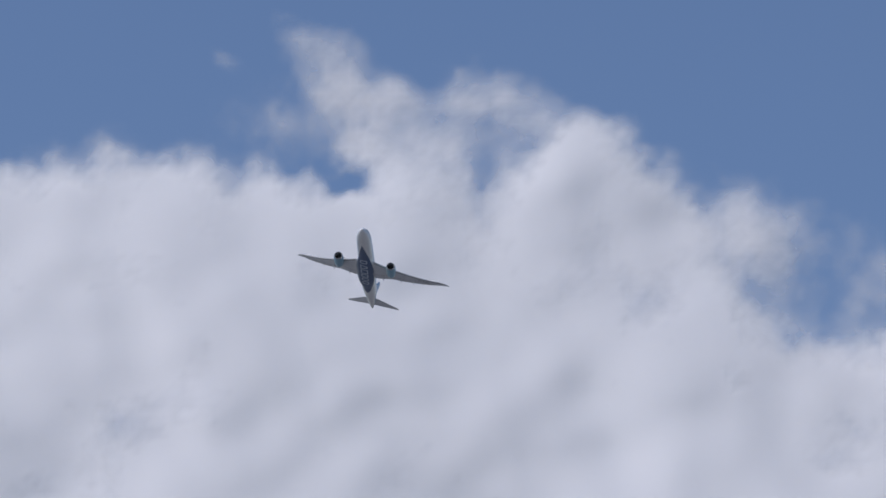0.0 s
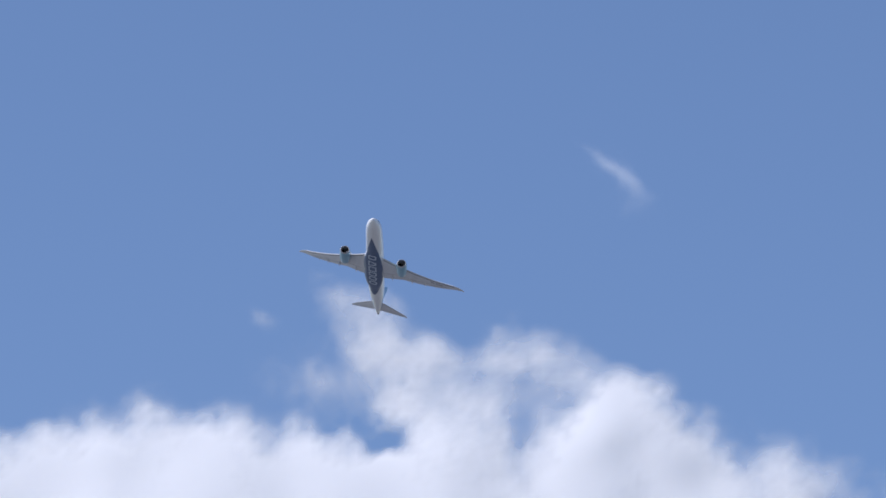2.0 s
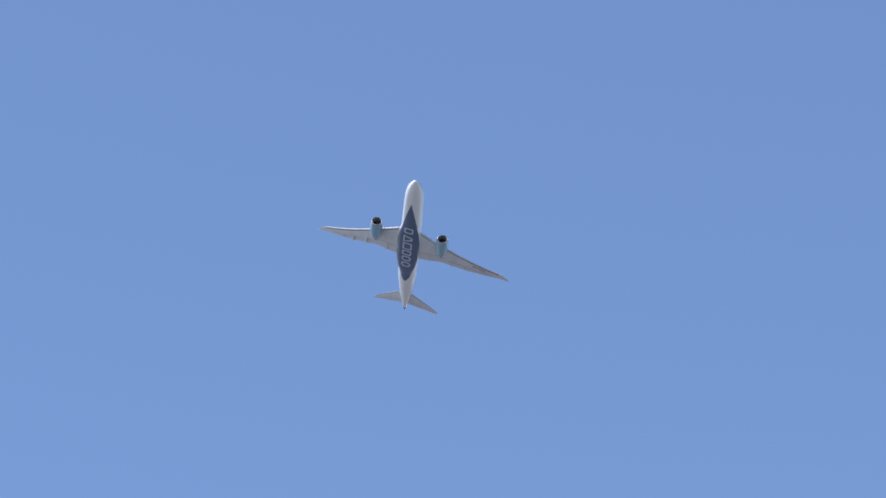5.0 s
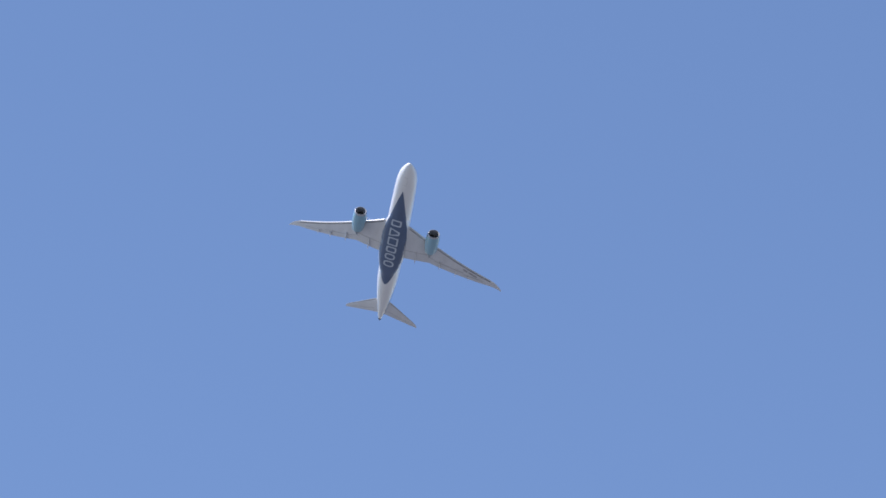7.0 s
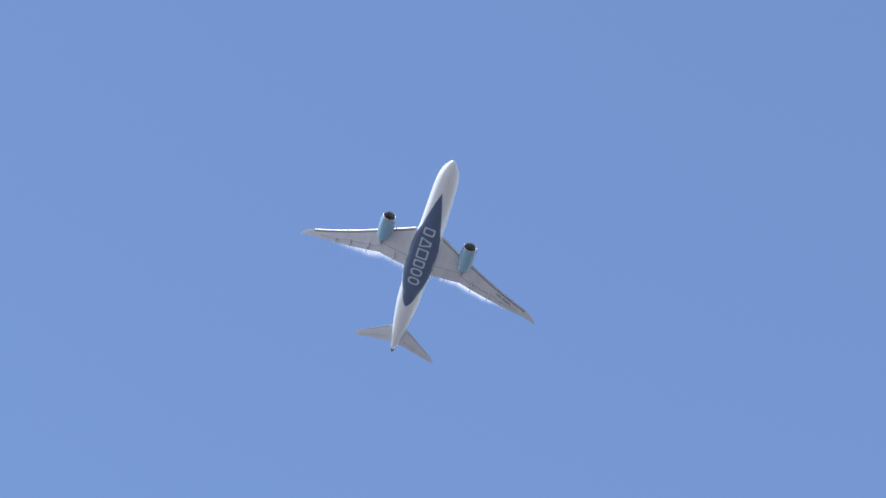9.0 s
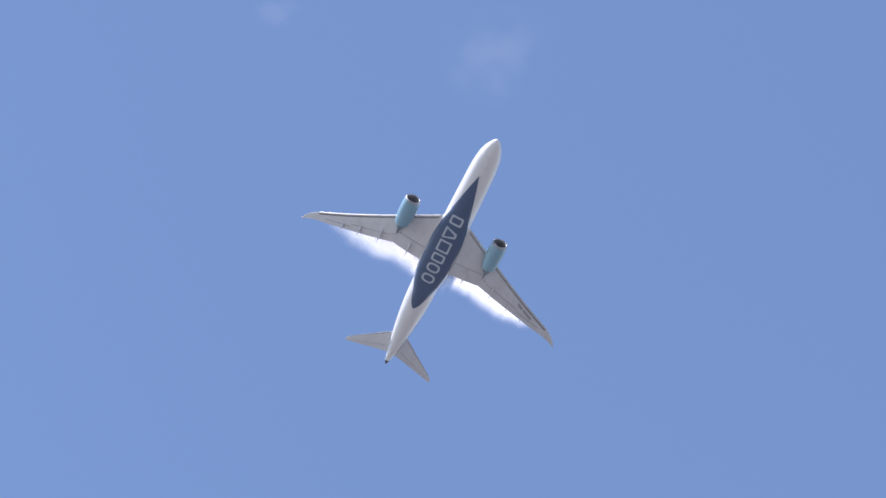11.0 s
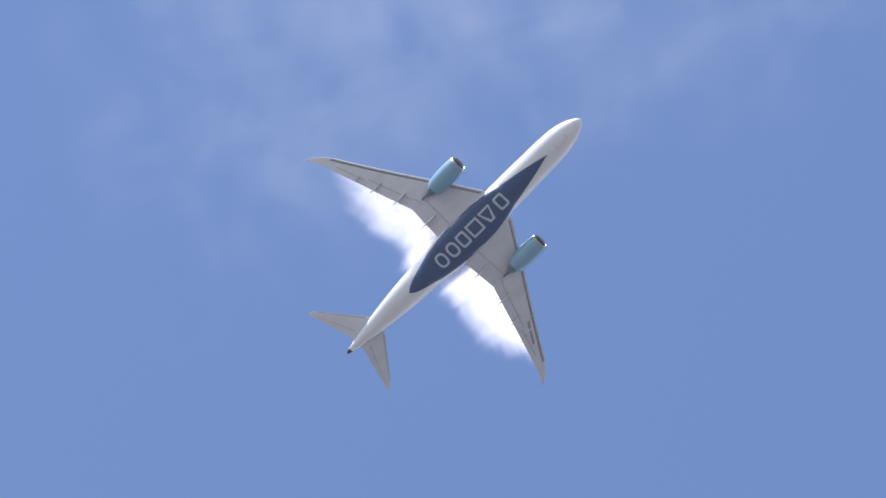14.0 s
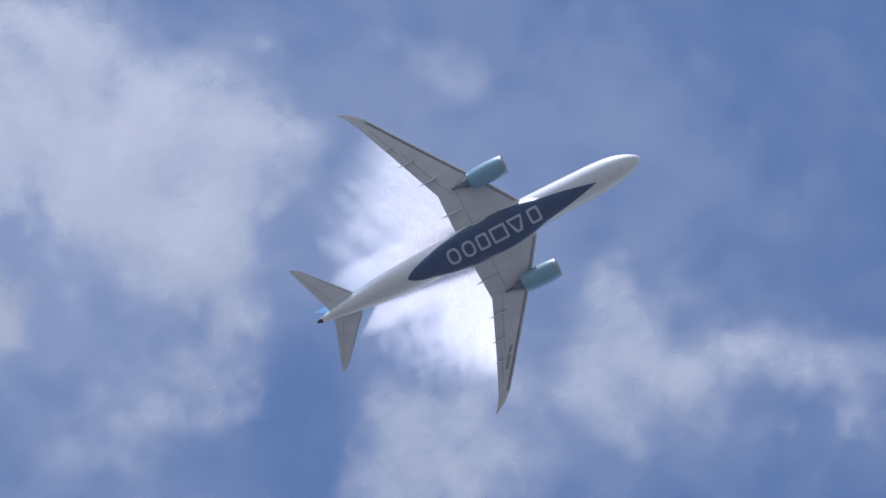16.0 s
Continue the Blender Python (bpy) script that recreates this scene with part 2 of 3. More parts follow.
cloud("cloud_veil", "thin milky veil of high cloud over blue sky", (38.843, 66.941),
      (-760, 620, -420, 420), 14.0, blobs(((-280, 40, 300, 160, .62), (0, 140, 300, 170, .7), (320, 20, 260, 190, .45), (95, -20, 90, 60, -.5), (-80, -120, 240, 120, .35), (-520, -170, 180, 140, .4), (280, 230, 260, 110, .25), (60, -210, 200, 110, .18))), HAZE, 5, 3550)
cloud("broken_cloud", "broken sheet of soft white cloud with blue gaps", (38.843, 66.941),
      (-640, -60, -170, 190), 5.0, blobs(((-238, 59, 55, 45, .85), (-158, -14, 55, 38, .8), (-249, -29, 55, 32, .75), (-122, 0, 42, 32, .7),
      (-351, 1, 70, 24, .7), (-297, -5, 55, 22, .52), (-399, 60, 75, 40, .85), (-458, -13, 55, 18, .5), (-545, -32, 26, 42, .35), (-390, -13, 50, 22, .5),
      (-322, -29, 60, 14, .1), (-198, 22, 30, 16, -.55), (-274, -53, 30, 14, .12), (-202, 120, 60, 45, .6), (-300, 110, 60, 50, .6))), BROKEN, 14, warp=30.0)
cloud("broken_cloud", "broken sheet of soft grey-white cloud with thin patches", (38.843, 66.941),
      (-240, 190, -130, 300), 5.0, blobs(((-122, 139, 75, 42, .65), (-31, 124, 65, 46, .85), (60, 139, 46, 44, .62), (24, 95, 42, 32, .6),
      (-67, 95, 46, 32, .62), (-108, 200, 70, 50, .85), (-40, 175, 46, 36, .4), (20, 195, 60, 40, .45), (-8, 62, 42, 36, .65), (22, 20, 30, 36, .72), (45, -5, 24, 32, .3), (-70, 45, 44, 32, .3), (6, -28, 28, 34, .3),
      (-28, -45, 55, 30, .4), (-129, 62, 38, 20, -.5), (-1, 121, 24, 16, -.3), (95, 82, 24, 34, -.3), (90, 214, 30, 40, -.4))), BROKEN, 14, 3450, warp=30.0)
cloud("broken_cloud", "torn column of soft white cloud with ragged edges", (38.843, 66.941),
      (60, 540, -190, 290), 5.0, blobs(((148, 106, 26, 48, .45), (158, -72, 34, 40, .55), (188, -21, 38, 36, .6), (206, 15, 32, 32, .5),
      (268, 44, 42, 34, .5), (172, -123, 44, 34, .42), (300, 88, 32, 22, .55), (345, 66, 40, 20, .75), (335, 34, 52, 24, .45), (400, 52, 38, 20, .5),
      (277, 15, 40, 28, .3), (204, -50, 46, 36, .36), (152, 220, 40, 36, .4), (460, 46, 50, 26, .35), (317, -4, 44, 20, .3), (95, 0, 30, 36, -.3))), BROKEN, 14, 3420, warp=30.0)

# ---------------------------------------------------------------- airliner
FX = (-33.0, -32.0, -29.0, -25.0, -20.0, -15.0, -10.0, 18.0, 22.5, 25.5, 27.5, 28.8, 29.6, 30.0)
FW = (0.30, 0.55, 1.12, 1.75, 2.35, 2.75, 2.885, 2.885, 2.75, 2.38, 1.78, 1.15, 0.60, 0.06)
FB = (0.35, 0.10, -0.50, -1.20, -2.00, -2.65, -2.98, -2.98, -2.90, -2.60, -2.15, -1.65, -1.18, -0.70)
FT = (0.95, 1.30, 2.00, 2.50, 2.80, 2.95, 2.98, 2.98, 2.75, 2.15, 1.25, 0.40, -0.12, -0.60)


def hull(x):
    """Half width, underside and top of the fuselage at station x."""
    return curve(x, FX, FW), curve(x, FX, FB), curve(x, FX, FT)


def hull_ring(x, n=48, grow=0.0, a0=0.0, a1=math.tau):
    w, b, t = hull(x)
    c, h = (b + t) / 2, (t - b) / 2
    return [(x, (w + grow) * math.sin(a0 + (a1 - a0) * i / n), c - (h + grow) * math.cos(a0 + (a1 - a0) * i / n)) for i in range(n)]


BX = (-13.0, -10.0, -6.0, 0.0, 6.0, 10.0, 13.5)
BW = (1.2, 2.5, 3.35, 3.55, 3.45, 2.6, 1.2)
BZ = (-2.70, -3.10, -3.38, -3.45, -3.40, -3.12, -2.80)


def underside(x, y):
    """Height of the lowest skin at (x, y): fuselage or belly fairing."""
    w, b, t = hull(x)
    c, h = (b + t) / 2, (t - b) / 2
    z = c - h * math.sqrt(max(0.0, 1 - (y / w) ** 2))
    if BX[0] < x < BX[-1]:
        fw, fz = curve(x, BX, BW), curve(x, BX, BZ)
        if abs(y) < fw:
            z = min(z, -1.3 + (fz + 1.3) * (1 - abs(y / fw) ** 2.8) ** (1 / 2.4))
    return z


def wing_z(y):
    d = max(abs(y) - 2.9, 0.0)
    return -1.7 + 0.09 * d + 0.0072 * d * d


WY = (1.5, 2.9, 10.2, 19.8, 27.2, 28.6, 29.6, 30.05)
W_LE = (9.3, 8.3, 3.25, -3.95, -9.5, -11.0, -12.5, -13.55)
W_TE = (-4.4, -4.4, -4.25, -8.3, -11.65, -12.55, -13.3, -13.85)


def wing_edges(y):
    y = abs(y)
    return float(np.interp(y, WY, W_LE)), float(np.interp(y, WY, W_TE))


def foil(le, te, y, z, thick, n=13, a=0.0, b=1.0, drop=0.0, side="y"):
    """Closed ring of a wing section, from fraction a to b of its chord."""
    c = le - te
    us = [a + (b - a) * 0.5 * (1 - math.cos(math.pi * i / n)) for i in range(n + 1)]

    def half(u):
        return thick * c * 5 * (0.2969 * math.sqrt(u) - 0.126 * u - 0.3516 * u**2 + 0.2843 * u**3 - 0.1020 * u**4)
    pts = [(le - u * c, half(u)) for u in us] + [(le - u * c, -0.75 * half(u)) for u in us[::-1]]
    if a == 0.0:
        pts = pts[:-1]
    if side == "y":
        return [(x, y, z + h - drop) for x, h in pts]
    return [(x, h, z) for x, h in pts]


def wing_thickness(y):
    return float(np.interp(abs(y), (2.9, 10, 20, 30), (0.125, 0.105, 0.095, 0.08)))


def plate_under(name, ys, front, back, s, material, parent, lift=0.03, label=""):
    """A thin panel lying on the wing's underside between two chord fractions."""
    top, low = [], []
    for y in ys:
        le, te = wing_edges(y)
        c = le - te
        row_t, row_l = [], []
        for i in range(7):
            u = front(y) + (back(y) - front(y)) * i / 6
            h = 0.75 * wing_thickness(y) * c * 5 * (0.2969 * math.sqrt(max(u, 0)) - 0.126 * u - 0.3516 * u**2 + 0.2843 * u**3 - 0.1020 * u**4)
            z = wing_z(y) - h
            row_t.append((le - u * c, s * y, z + 0.02))
            row_l.append((le - u * c, s * y, z - lift))
        top.append(row_t)
        low.append(row_l)
    verts, faces = loft([t + l[::-1] for t, l in zip(top, low)])
    return mesh_object(name, verts, faces, material, parent, label, smooth=False)


def wing(plane, s):
    ys = [1.5, 2.9, 4.5, 6.5, 8.5, 10.2, 12, 14, 16, 18, 19.8, 21.5, 23, 24.5, 26, 27.2]
    rings = [foil(*wing_edges(y), s * y, wing_z(y), wing_thickness(y)) for y in ys]
    body = mesh_object("wing", *loft(rings), GREY, plane, "pale grey swept wing, bent upward under load")
    sharpen(body, 50)
    ys = [27.2, 27.8, 28.4, 29.0, 29.5, 29.85, 30.05]
    sharpen(mesh_object("wing_tip", *loft([foil(*wing_edges(y), s * y, wing_z(y), wing_thickness(y)) for y in ys]), TIP, body, "pale raked wing tip"), 50)
    # leading-edge slats in runs, with the pylon between
    for y0, y1 in ((3.6, 9.1), (11.4, 15.2), (15.3, 19.1), (19.2, 23.0), (23.1, 26.9)):
        rings = []
        for i in range(6):
            y = y0 + (y1 - y0) * i / 5
            le, te = wing_edges(y)
            k = 1 - 0.018 * y
            rings.append([(le - 0.30 * k + 0.42 * k * math.cos(a), s * y, wing_z(y) - 0.04 + 0.36 * k * math.sin(a)) for a in [math.tau * q / 16 for q in range(16)]])
        sharpen(mesh_object("slat", *loft(rings), SLAT, body, "bare metal leading-edge slat"), 40)
        ys = [y0 + (y1 - y0) * i / 5 for i in range(6)]

        def near(y):
            le, te = wing_edges(y)
            return 0.46 / (le - te)

        def deep(y):
            le, te = wing_edges(y)
            return 0.62 / (le - te)
        # dark strip added as painted shade on the underside, no real seal
        plate_under("slat_shade_strip", ys, near, deep, s, SLAT_SHADE, body, 0.06, "dark strip painted as shade behind the slat")
    # flaps, flaperon and aileron with their seals
    runs = (("flap", 3.5, 9.6, 3.0), ("flaperon", 9.75, 11.3, 2.0), ("flap", 11.45, 19.6, 1.75), ("aileron", 19.75, 25.2, 1.15))
    for kind, y0, y1, wide in runs:
        n = 6
        ys = [y0 + (y1 - y0) * i / n for i in range(n + 1)]

        def front(y, wide=wide):
            le, te = wing_edges(y)
            return 1 - wide * (1.15 - 0.012 * y) / (le - te)
        plate_under(kind, ys, front, lambda y: 0.995, s, PALE, body, 0.05)

        def lip(y, front=front):
            le, te = wing_edges(y)
            return front(y) - 0.16 / (le - te)
        plate_under("flap_seal", ys, lip, front, s, SEAL, body, 0.06, "dark rubber seal line")
    # flap-track fairings: canoe shapes that end behind the trailing edge
    for y, long, fat in ((6.6, 4.2, 0.30), (13.2, 3.7, 0.27), (17.6, 3.1, 0.23), (21.2, 2.2, 0.17)):
        le, te = wing_edges(y)
        rings = []
        for i in range(11):
            u = i / 10
            r = fat * max(0.05, math.sin(math.pi * u ** 0.75) ** 0.8)
            x = te + long * 0.74 - u * long
            zc = wing_z(y) - 0.28 - 0.10 * math.sin(math.pi * u)
            rings.append([(x, s * y + 0.62 * r * math.cos(a), zc + 1.25 * r * math.sin(a)) for a in [math.tau * k / 12 for k in range(12)]])
        mesh_object("flap_fairing", *loft(rings), GREY, body)
    # fuel-tank access panels along the mid chord
    for i in range(11):
        y = 5.0 + 1.9 * i
        le, te = wing_edges(y)
        c = le - te
        x, z = le - 0.42 * c, wing_z(y) - 0.75 * wing_thickness(y) * c * 0.485 - 0.012
        slope = (wing_z(y + .5) - wing_z(y - .5))
        ring = [(x + 0.24 * math.cos(a) - 0.3 * 0.42 * math.sin(a), s * (y + 0.42 * math.sin(a)), z + 0.42 * math.sin(a) * slope) for a in [math.tau * k / 14 for k in range(14)]]
        mesh_object("access_panel", *loft([ring, [(p[0], p[1], p[2] - 0.012) for p in ring]]), PALE, body, smooth=False)
    if s > 0:
        # registration under the port wing, two plain bars
        for y0, y1 in ((19.4, 20.6), (20.9, 23.2)):
            def f0(y):
                le, te = wing_edges(y)
                return 1.25 / (le - te)

            def f1(y):
                le, te = wing_edges(y)
                return 1.8 / (le - te)
            plate_under("registration_bar", [y0, (y0 + y1) / 2, y1], f0, f1, s, INK, body, 0.06, "dark grey registration bar")
    return body


def turned(xs, rs, y, z, n=40):
    return [[(x, y + r * math.cos(math.tau * k / n), z + r * math.sin(math.tau * k / n)) for k in range(n)] for x, r in zip(xs, rs)]


def engine(plane, s):
    y, z = s * 10.2, -2.2
    cowl = turned((8.32, 7.9, 7.0, 5.8, 4.4, 3.2, 2.3, 1.9, 1.9, 2.6, 4.0), (1.67, 1.74, 1.82, 1.84, 1.80, 1.68, 1.52, 1.42, 1.36, 1.36, 1.4), y, z)
    eng = mesh_object("engine", *loft(cowl, cap=False), SKYBLUE, plane, "light blue engine nacelle under the wing")
    sharpen(eng, 50)
    lip = turned((8.30, 8.5, 8.68, 8.74, 8.66, 8.4, 8.2), (1.68, 1.63, 1.54, 1.46, 1.39, 1.34, 1.33), y, z)
    mesh_object("inlet_lip", *loft(lip, cap=False), METAL, eng, "polished metal inlet lip")
    duct = turned((8.22, 7.6, 6.9, 6.6), (1.33, 1.32, 1.38, 1.40), y, z)
    mesh_object("inlet_duct", *loft(duct, cap=False), DARK, eng, "dark inlet duct")
    # fan blades and spinner
    verts, faces = [], []
    for i in range(18):
        a = math.tau * i / 18
        base = len(verts)
        for r, tw in ((0.42, 0.10), (0.95, 0.2), (1.36, 0.3)):
            for dx, da in ((0.16, -tw * 0.5 / r), (-0.16, tw * 0.5 / r)):
                for th in (0.012, -0.012):
                    verts.append((6.75 + dx + th, y + r * math.cos(a + da), z + r * math.sin(a + da)))
        for lv in range(2):
            b = base + 4 * lv
            faces += [(b, b + 2, b + 6, b + 4), (b + 1, b + 5, b + 7, b + 3), (b, b + 4, b + 5, b + 1), (b + 2, b + 3, b + 7, b + 6)]
    mesh_object("fan", verts, faces, EXHAUST, eng, "dark fan blades", smooth=False)
    mesh_object("fan_casing", *loft(turned((6.6, 6.5), (1.40, 0.05), y, z), cap=False), DARK, eng)
    mesh_object("spinner", *loft(turned((7.35, 7.25, 7.0, 6.75, 6.55), (0.02, 0.14, 0.28, 0.38, 0.42), y, z, 20)), EXHAUST, eng)
    core = turned((3.5, 2.4, 1.5, 0.7, 0.65, 1.0), (1.05, 1.02, 0.9, 0.68, 0.62, 0.6), y, z, 28)
    mesh_object("core_nozzle", *loft(core, cap=False), PYLON, eng, "heat-stained core nozzle")
    plug = turned((1.2, 0.6, 0.1, -0.35, -0.6), (0.5, 0.44, 0.3, 0.14, 0.02), y, z, 20)
    mesh_object("exhaust_plug", *loft(plug), PYLON, eng)
    mesh_object("fan_duct", *loft(turned((3.6, 3.5), (1.40, 0.6), y, z), cap=False), DARK, eng)
    # pylon from nacelle to wing
    rings = []
    for x, lo, hi, w in ((6.4, 1.70, 1.80, 0.05), (5.4, 1.6, 2.1, 0.22), (4.0, 1.2, 2.25, 0.30), (2.6, 1.0, 2.1, 0.32), (1.2, 0.75, 1.8, 0.30), (-0.2, 0.75, 1.6, 0.22), (-1.6, 1.0, 1.5, 0.1)):
        rings.append([(x, y - w, z + lo), (x, y + w, z + lo), (x, y + w, z + hi), (x, y - w, z + hi)])
    sharpen(mesh_object("pylon", *loft(rings), PYLON, eng, "blue-grey engine pylon"), 30)
    # strake on the inboard side of the cowling
    a = radians(35)
    yo, zo = y - s * 1.78 * math.cos(a), z + 1.78 * math.sin(a)
    st = [(6.6, yo, zo), (4.9, yo, zo), (5.0, yo - s * 0.45, zo + 0.4), (5.6, yo - s * 0.35, zo + 0.32)]
    mesh_object("strake", *loft([st, [(p[0], p[1], p[2] - 0.03) for p in st]]), WHITE, eng, smooth=False)


def tailplane(plane, s):
    def edge(y):
        return float(np.interp(y, (0.6, 1.5, 9.4, 9.9, 10.12), (-24.1, -24.9, -32.0, -32.6, -33.1))), float(np.interp(y, (0.6, 1.2, 9.9, 10.12), (-30.4, -30.4, -33.5, -33.45)))
    rings = [foil(*edge(y), s * y, 0.6 + 0.165 * max(y - 1, 0), 0.095) for y in (0.6, 1.5, 3, 5, 7, 8.5, 9.4, 9.8, 10.1)]
    tp = mesh_object("tailplane", *loft(rings), GREY, plane, "pale grey swept tailplane")
    sharpen(tp, 50)
    for name, y0, y1, u0, u1, m in (("elevator", 1.9, 8.9, 0.72, 0.99, PALE), ("elevator_seal", 1.9, 8.9, 0.69, 0.72, SEAL)):
        rings = []
        for i in range(7):
            y = y0 + (y1 - y0) * i / 6
            le, te = edge(y)
            c = le - te
            z = 0.6 + 0.165 * (y - 1)
            h0, h1 = (0.75 * 0.095 * c * 5 * (0.2969 * math.sqrt(u) - 0.126 * u - 0.3516 * u**2 + 0.2843 * u**3 - 0.1020 * u**4) for u in (u0, u1))
            rings.append([(le - u0 * c, s * y, z - h0 + 0.02), (le - u1 * c, s * y, z - h1 + 0.02), (le - u1 * c, s * y, z - h1 - 0.03), (le - u0 * c, s * y, z - h0 - 0.03)])
        mesh_object(name, *loft(rings), m, tp, smooth=False)
    rings = [foil(edge(y)[0] + 0.05, edge(y)[1], s * y, 0.6 + 0.165 * (y - 1), 0.1, n=6, b=0.09) for y in (2.2, 4, 6, 8, 9.3)]
    sharpen(mesh_object("leading_edge", *loft(rings), SLAT, tp, "bare metal leading edge"), 40)


def fin(plane):
    def edge(z):
        return float(np.interp(z, (2.0, 3.2, 10.6, 11.4), (-19.2, -21.6, -30.2, -31.6))), float(np.interp(z, (2.0, 11.4), (-30.4, -34.0)))
    rings = [foil(*edge(z), 0, z, 0.1, side="z") for z in (2.0, 2.6, 3.2, 5, 7, 9, 10.6, 11.1, 11.4)]
    f = mesh_object("fin", *loft(rings), FINBLUE, plane, "blue painted tail fin")
    sharpen(f, 50)
    for s in (1, -1):
        rings = []
        for z in (2.9, 5, 7, 9, 10.5):
            le, te = edge(z)
            c = le - te
            h0, h1 = (0.1 * c * 5 * (0.2969 * math.sqrt(u) - 0.126 * u - 0.3516 * u**2 + 0.2843 * u**3 - 0.1020 * u**4) for u in (0.7, 0.985))
            rings.append([(le - 0.7 * c, s * (0.75 * h0 if s < 0 else h0) - s * 0.02, z), (le - 0.985 * c, s * h1 - s * 0.02, z), (le - 0.985 * c, s * h1 + s * 0.03, z), (le - 0.7 * c, s * h0 + s * 0.03, z)])
        mesh_object("rudder_skin", *loft(rings), FINBLUE, f, smooth=False)


def airliner():
    plane = tagged(new("airliner"), "white twin-engine airliner with navy belly and light blue engines", "airplane")
    stations = [-32.2, -31, -29, -27, -25, -22.5, -20, -17.5, -15, -12.5, -10, -5, 0, 5, 10, 14, 18, 20.5, 22.5, 24, 25.5, 26.6, 27.5, 28.2, 28.8, 29.25, 29.6, 29.83, 29.97]
    mesh_object("fuselage", *loft([hull_ring(x) for x in stations]), WHITE, plane, "white fuselage")
    mesh_object("tail_cone", *loft([hull_ring(x, 32, g) for x, g in ((-32.2, 0.02), (-32.6, 0.0), (-33.0, -0.05), (-33.25, -0.16))]), EXHAUST, plane, "dark exhaust cone at the tail end")
    # belly fairing
    rings = []
    for i in range(25):
        x = BX[0] + (BX[-1] - BX[0]) * i / 24
        fw, fz = curve(x, BX, BW), curve(x, BX, BZ)
        ring = []
        for k in range(25):
            q = -math.cos(math.pi * k / 24)
            ring.append((x, fw * q, -1.3 + (fz + 1.3) * max(0, 1 - abs(q) ** 2.8) ** (1 / 2.4)))
        rings.append(ring + [(x, fw * 0.9, -0.9), (x, -fw * 0.9, -0.9)])
    mesh_object("belly_fairing", *loft(rings), WHITE, plane, "smooth belly fairing between the wings")
    # navy belly panel, a skin just proud of fuselage and fairing
    px = (-15.5, -14.8, -13.5, -11.0, -8.0, -5.0, -1.0, 4.0, 7.5, 10.0, 14.0, 18.0, 21.35)
    pw = (0.05, 0.65, 1.20, 1.95, 2.70, 3.18, 3.42, 3.36, 2.95, 2.35, 1.62, 0.82, 0.03)
    rings = []
    for i in range(75):
        x = px[0] + (px[-1] - px[0]) * i / 74
        w = float(np.interp(x, px, pw))
        row = [w * (-1 + 2 * k / 20) for k in range(21)]
        rings.append([(x, y, underside(x, y) - 0.035) for y in row] + [(x, y, underside(x, y) + 0.05) for y in row[::-1]])
    panel = sharpen(mesh_object("belly_panel", *loft(rings), NAVY, plane, "dark navy lens-shaped belly panel"), 60)
    # six plain pale shapes in place of the lettering: place, half length to starboard and to port, half width, squareness
    for xc, hs, hp, hy, e in ((9.2, 1.1, 1.1, 1.42, 0.35), (5.75, 1.5, 0.62, 1.42, 0.15), (2.35, 1.5, 1.5, 1.42, 0.12),
                              (-0.8, 1.1, 1.1, 1.42, 0.35), (-3.55, 1.15, 1.15, 1.42, 0.75), (-6.45, 1.15, 1.15, 1.42, 0.75)):
        verts, faces = [], []
        outer, inner = [], []
        for k in range(32):
            a = math.tau * k / 32
            c, d = math.cos(a), math.sin(a)
            ex, ey = abs(c) ** e * (1 if c > 0 else -1), abs(d) ** e * (1 if d > 0 else -1)
            hx, b = hs + (hp - hs) * (ey + 1) / 2, 0.42
            outer.append((xc + hx * ex, hy * ey))
            inner.append((xc + (hx - b) * ex, (hy - b) * ey))
        for ring, lift in ((outer, 0.075), (inner, 0.075), (inner, 0.02), (outer, 0.02)):
            verts += [(x, y, underside(x, y) - lift) for x, y in ring]
        for r in range(4):
            for k in range(32):
                m = (k + 1) % 32
                faces.append((r * 32 + k, r * 32 + m, ((r + 1) % 4) * 32 + m, ((r + 1) % 4) * 32 + k))
        mesh_object("marking_frame", verts, faces, LETTER, panel, "pale painted marking frame", smooth=False)
    # blue band over the rear of the fuselage
    rings = []
    for i in range(13):
        x = -16.5 - 1.05 * i
        a = math.pi * (0.43 - 0.003 * i) + (0.5 * (1 - i / 3) if i < 3 else 0)
        out = hull_ring(x, 24, 0.02, a, math.tau - a)
        rings.append(out + hull_ring(x, 24, -0.05, a, math.tau - a)[::-1])
    sharpen(mesh_object("tail_band", *loft(rings), FINBLUE, plane, "blue paint over the rear fuselage"), 60)
    # nose-gear doors
    for s in (1, -1):
        ring = [(x, y, underside(x, y)) for x, y in ((26.3, s * 0.06), (23.4, s * 0.06), (23.4, s * 0.62), (24.8, s * 0.66), (26.2, s * 0.5))]
        mesh_object("nose_gear_door", *loft([[(x, y, z + 0.02) for x, y, z in ring], [(x, y, z - 0.012) for x, y, z in ring]]), TIP, plane, "grey nose gear door", smooth=False)
    # cockpit windows
    for s in (1, -1):
        for a0, a1, x0, x1 in ((2.62, 3.08, 27.3, 28.0), (2.1, 2.55, 26.7, 27.6)):
            rings = []
            for i in range(4):
                x = x0 + (x1 - x0) * i / 3
                w, b, t = hull(x)
                c, h = (b + t) / 2, (t - b) / 2
                arc = [a0 + (a1 - a0) * k / 5 for k in range(6)]
                rings.append([(x, s * (w + 0.015) * math.sin(a), c - (h + 0.015) * math.cos(a)) for a in arc]
                             + [(x, s * (w - 0.05) * math.sin(a), c - (h - 0.05) * math.cos(a)) for a in arc[::-1]])
            mesh_object("cockpit_window", *loft(rings), GLASS, plane, "dark cockpit window", smooth=False)
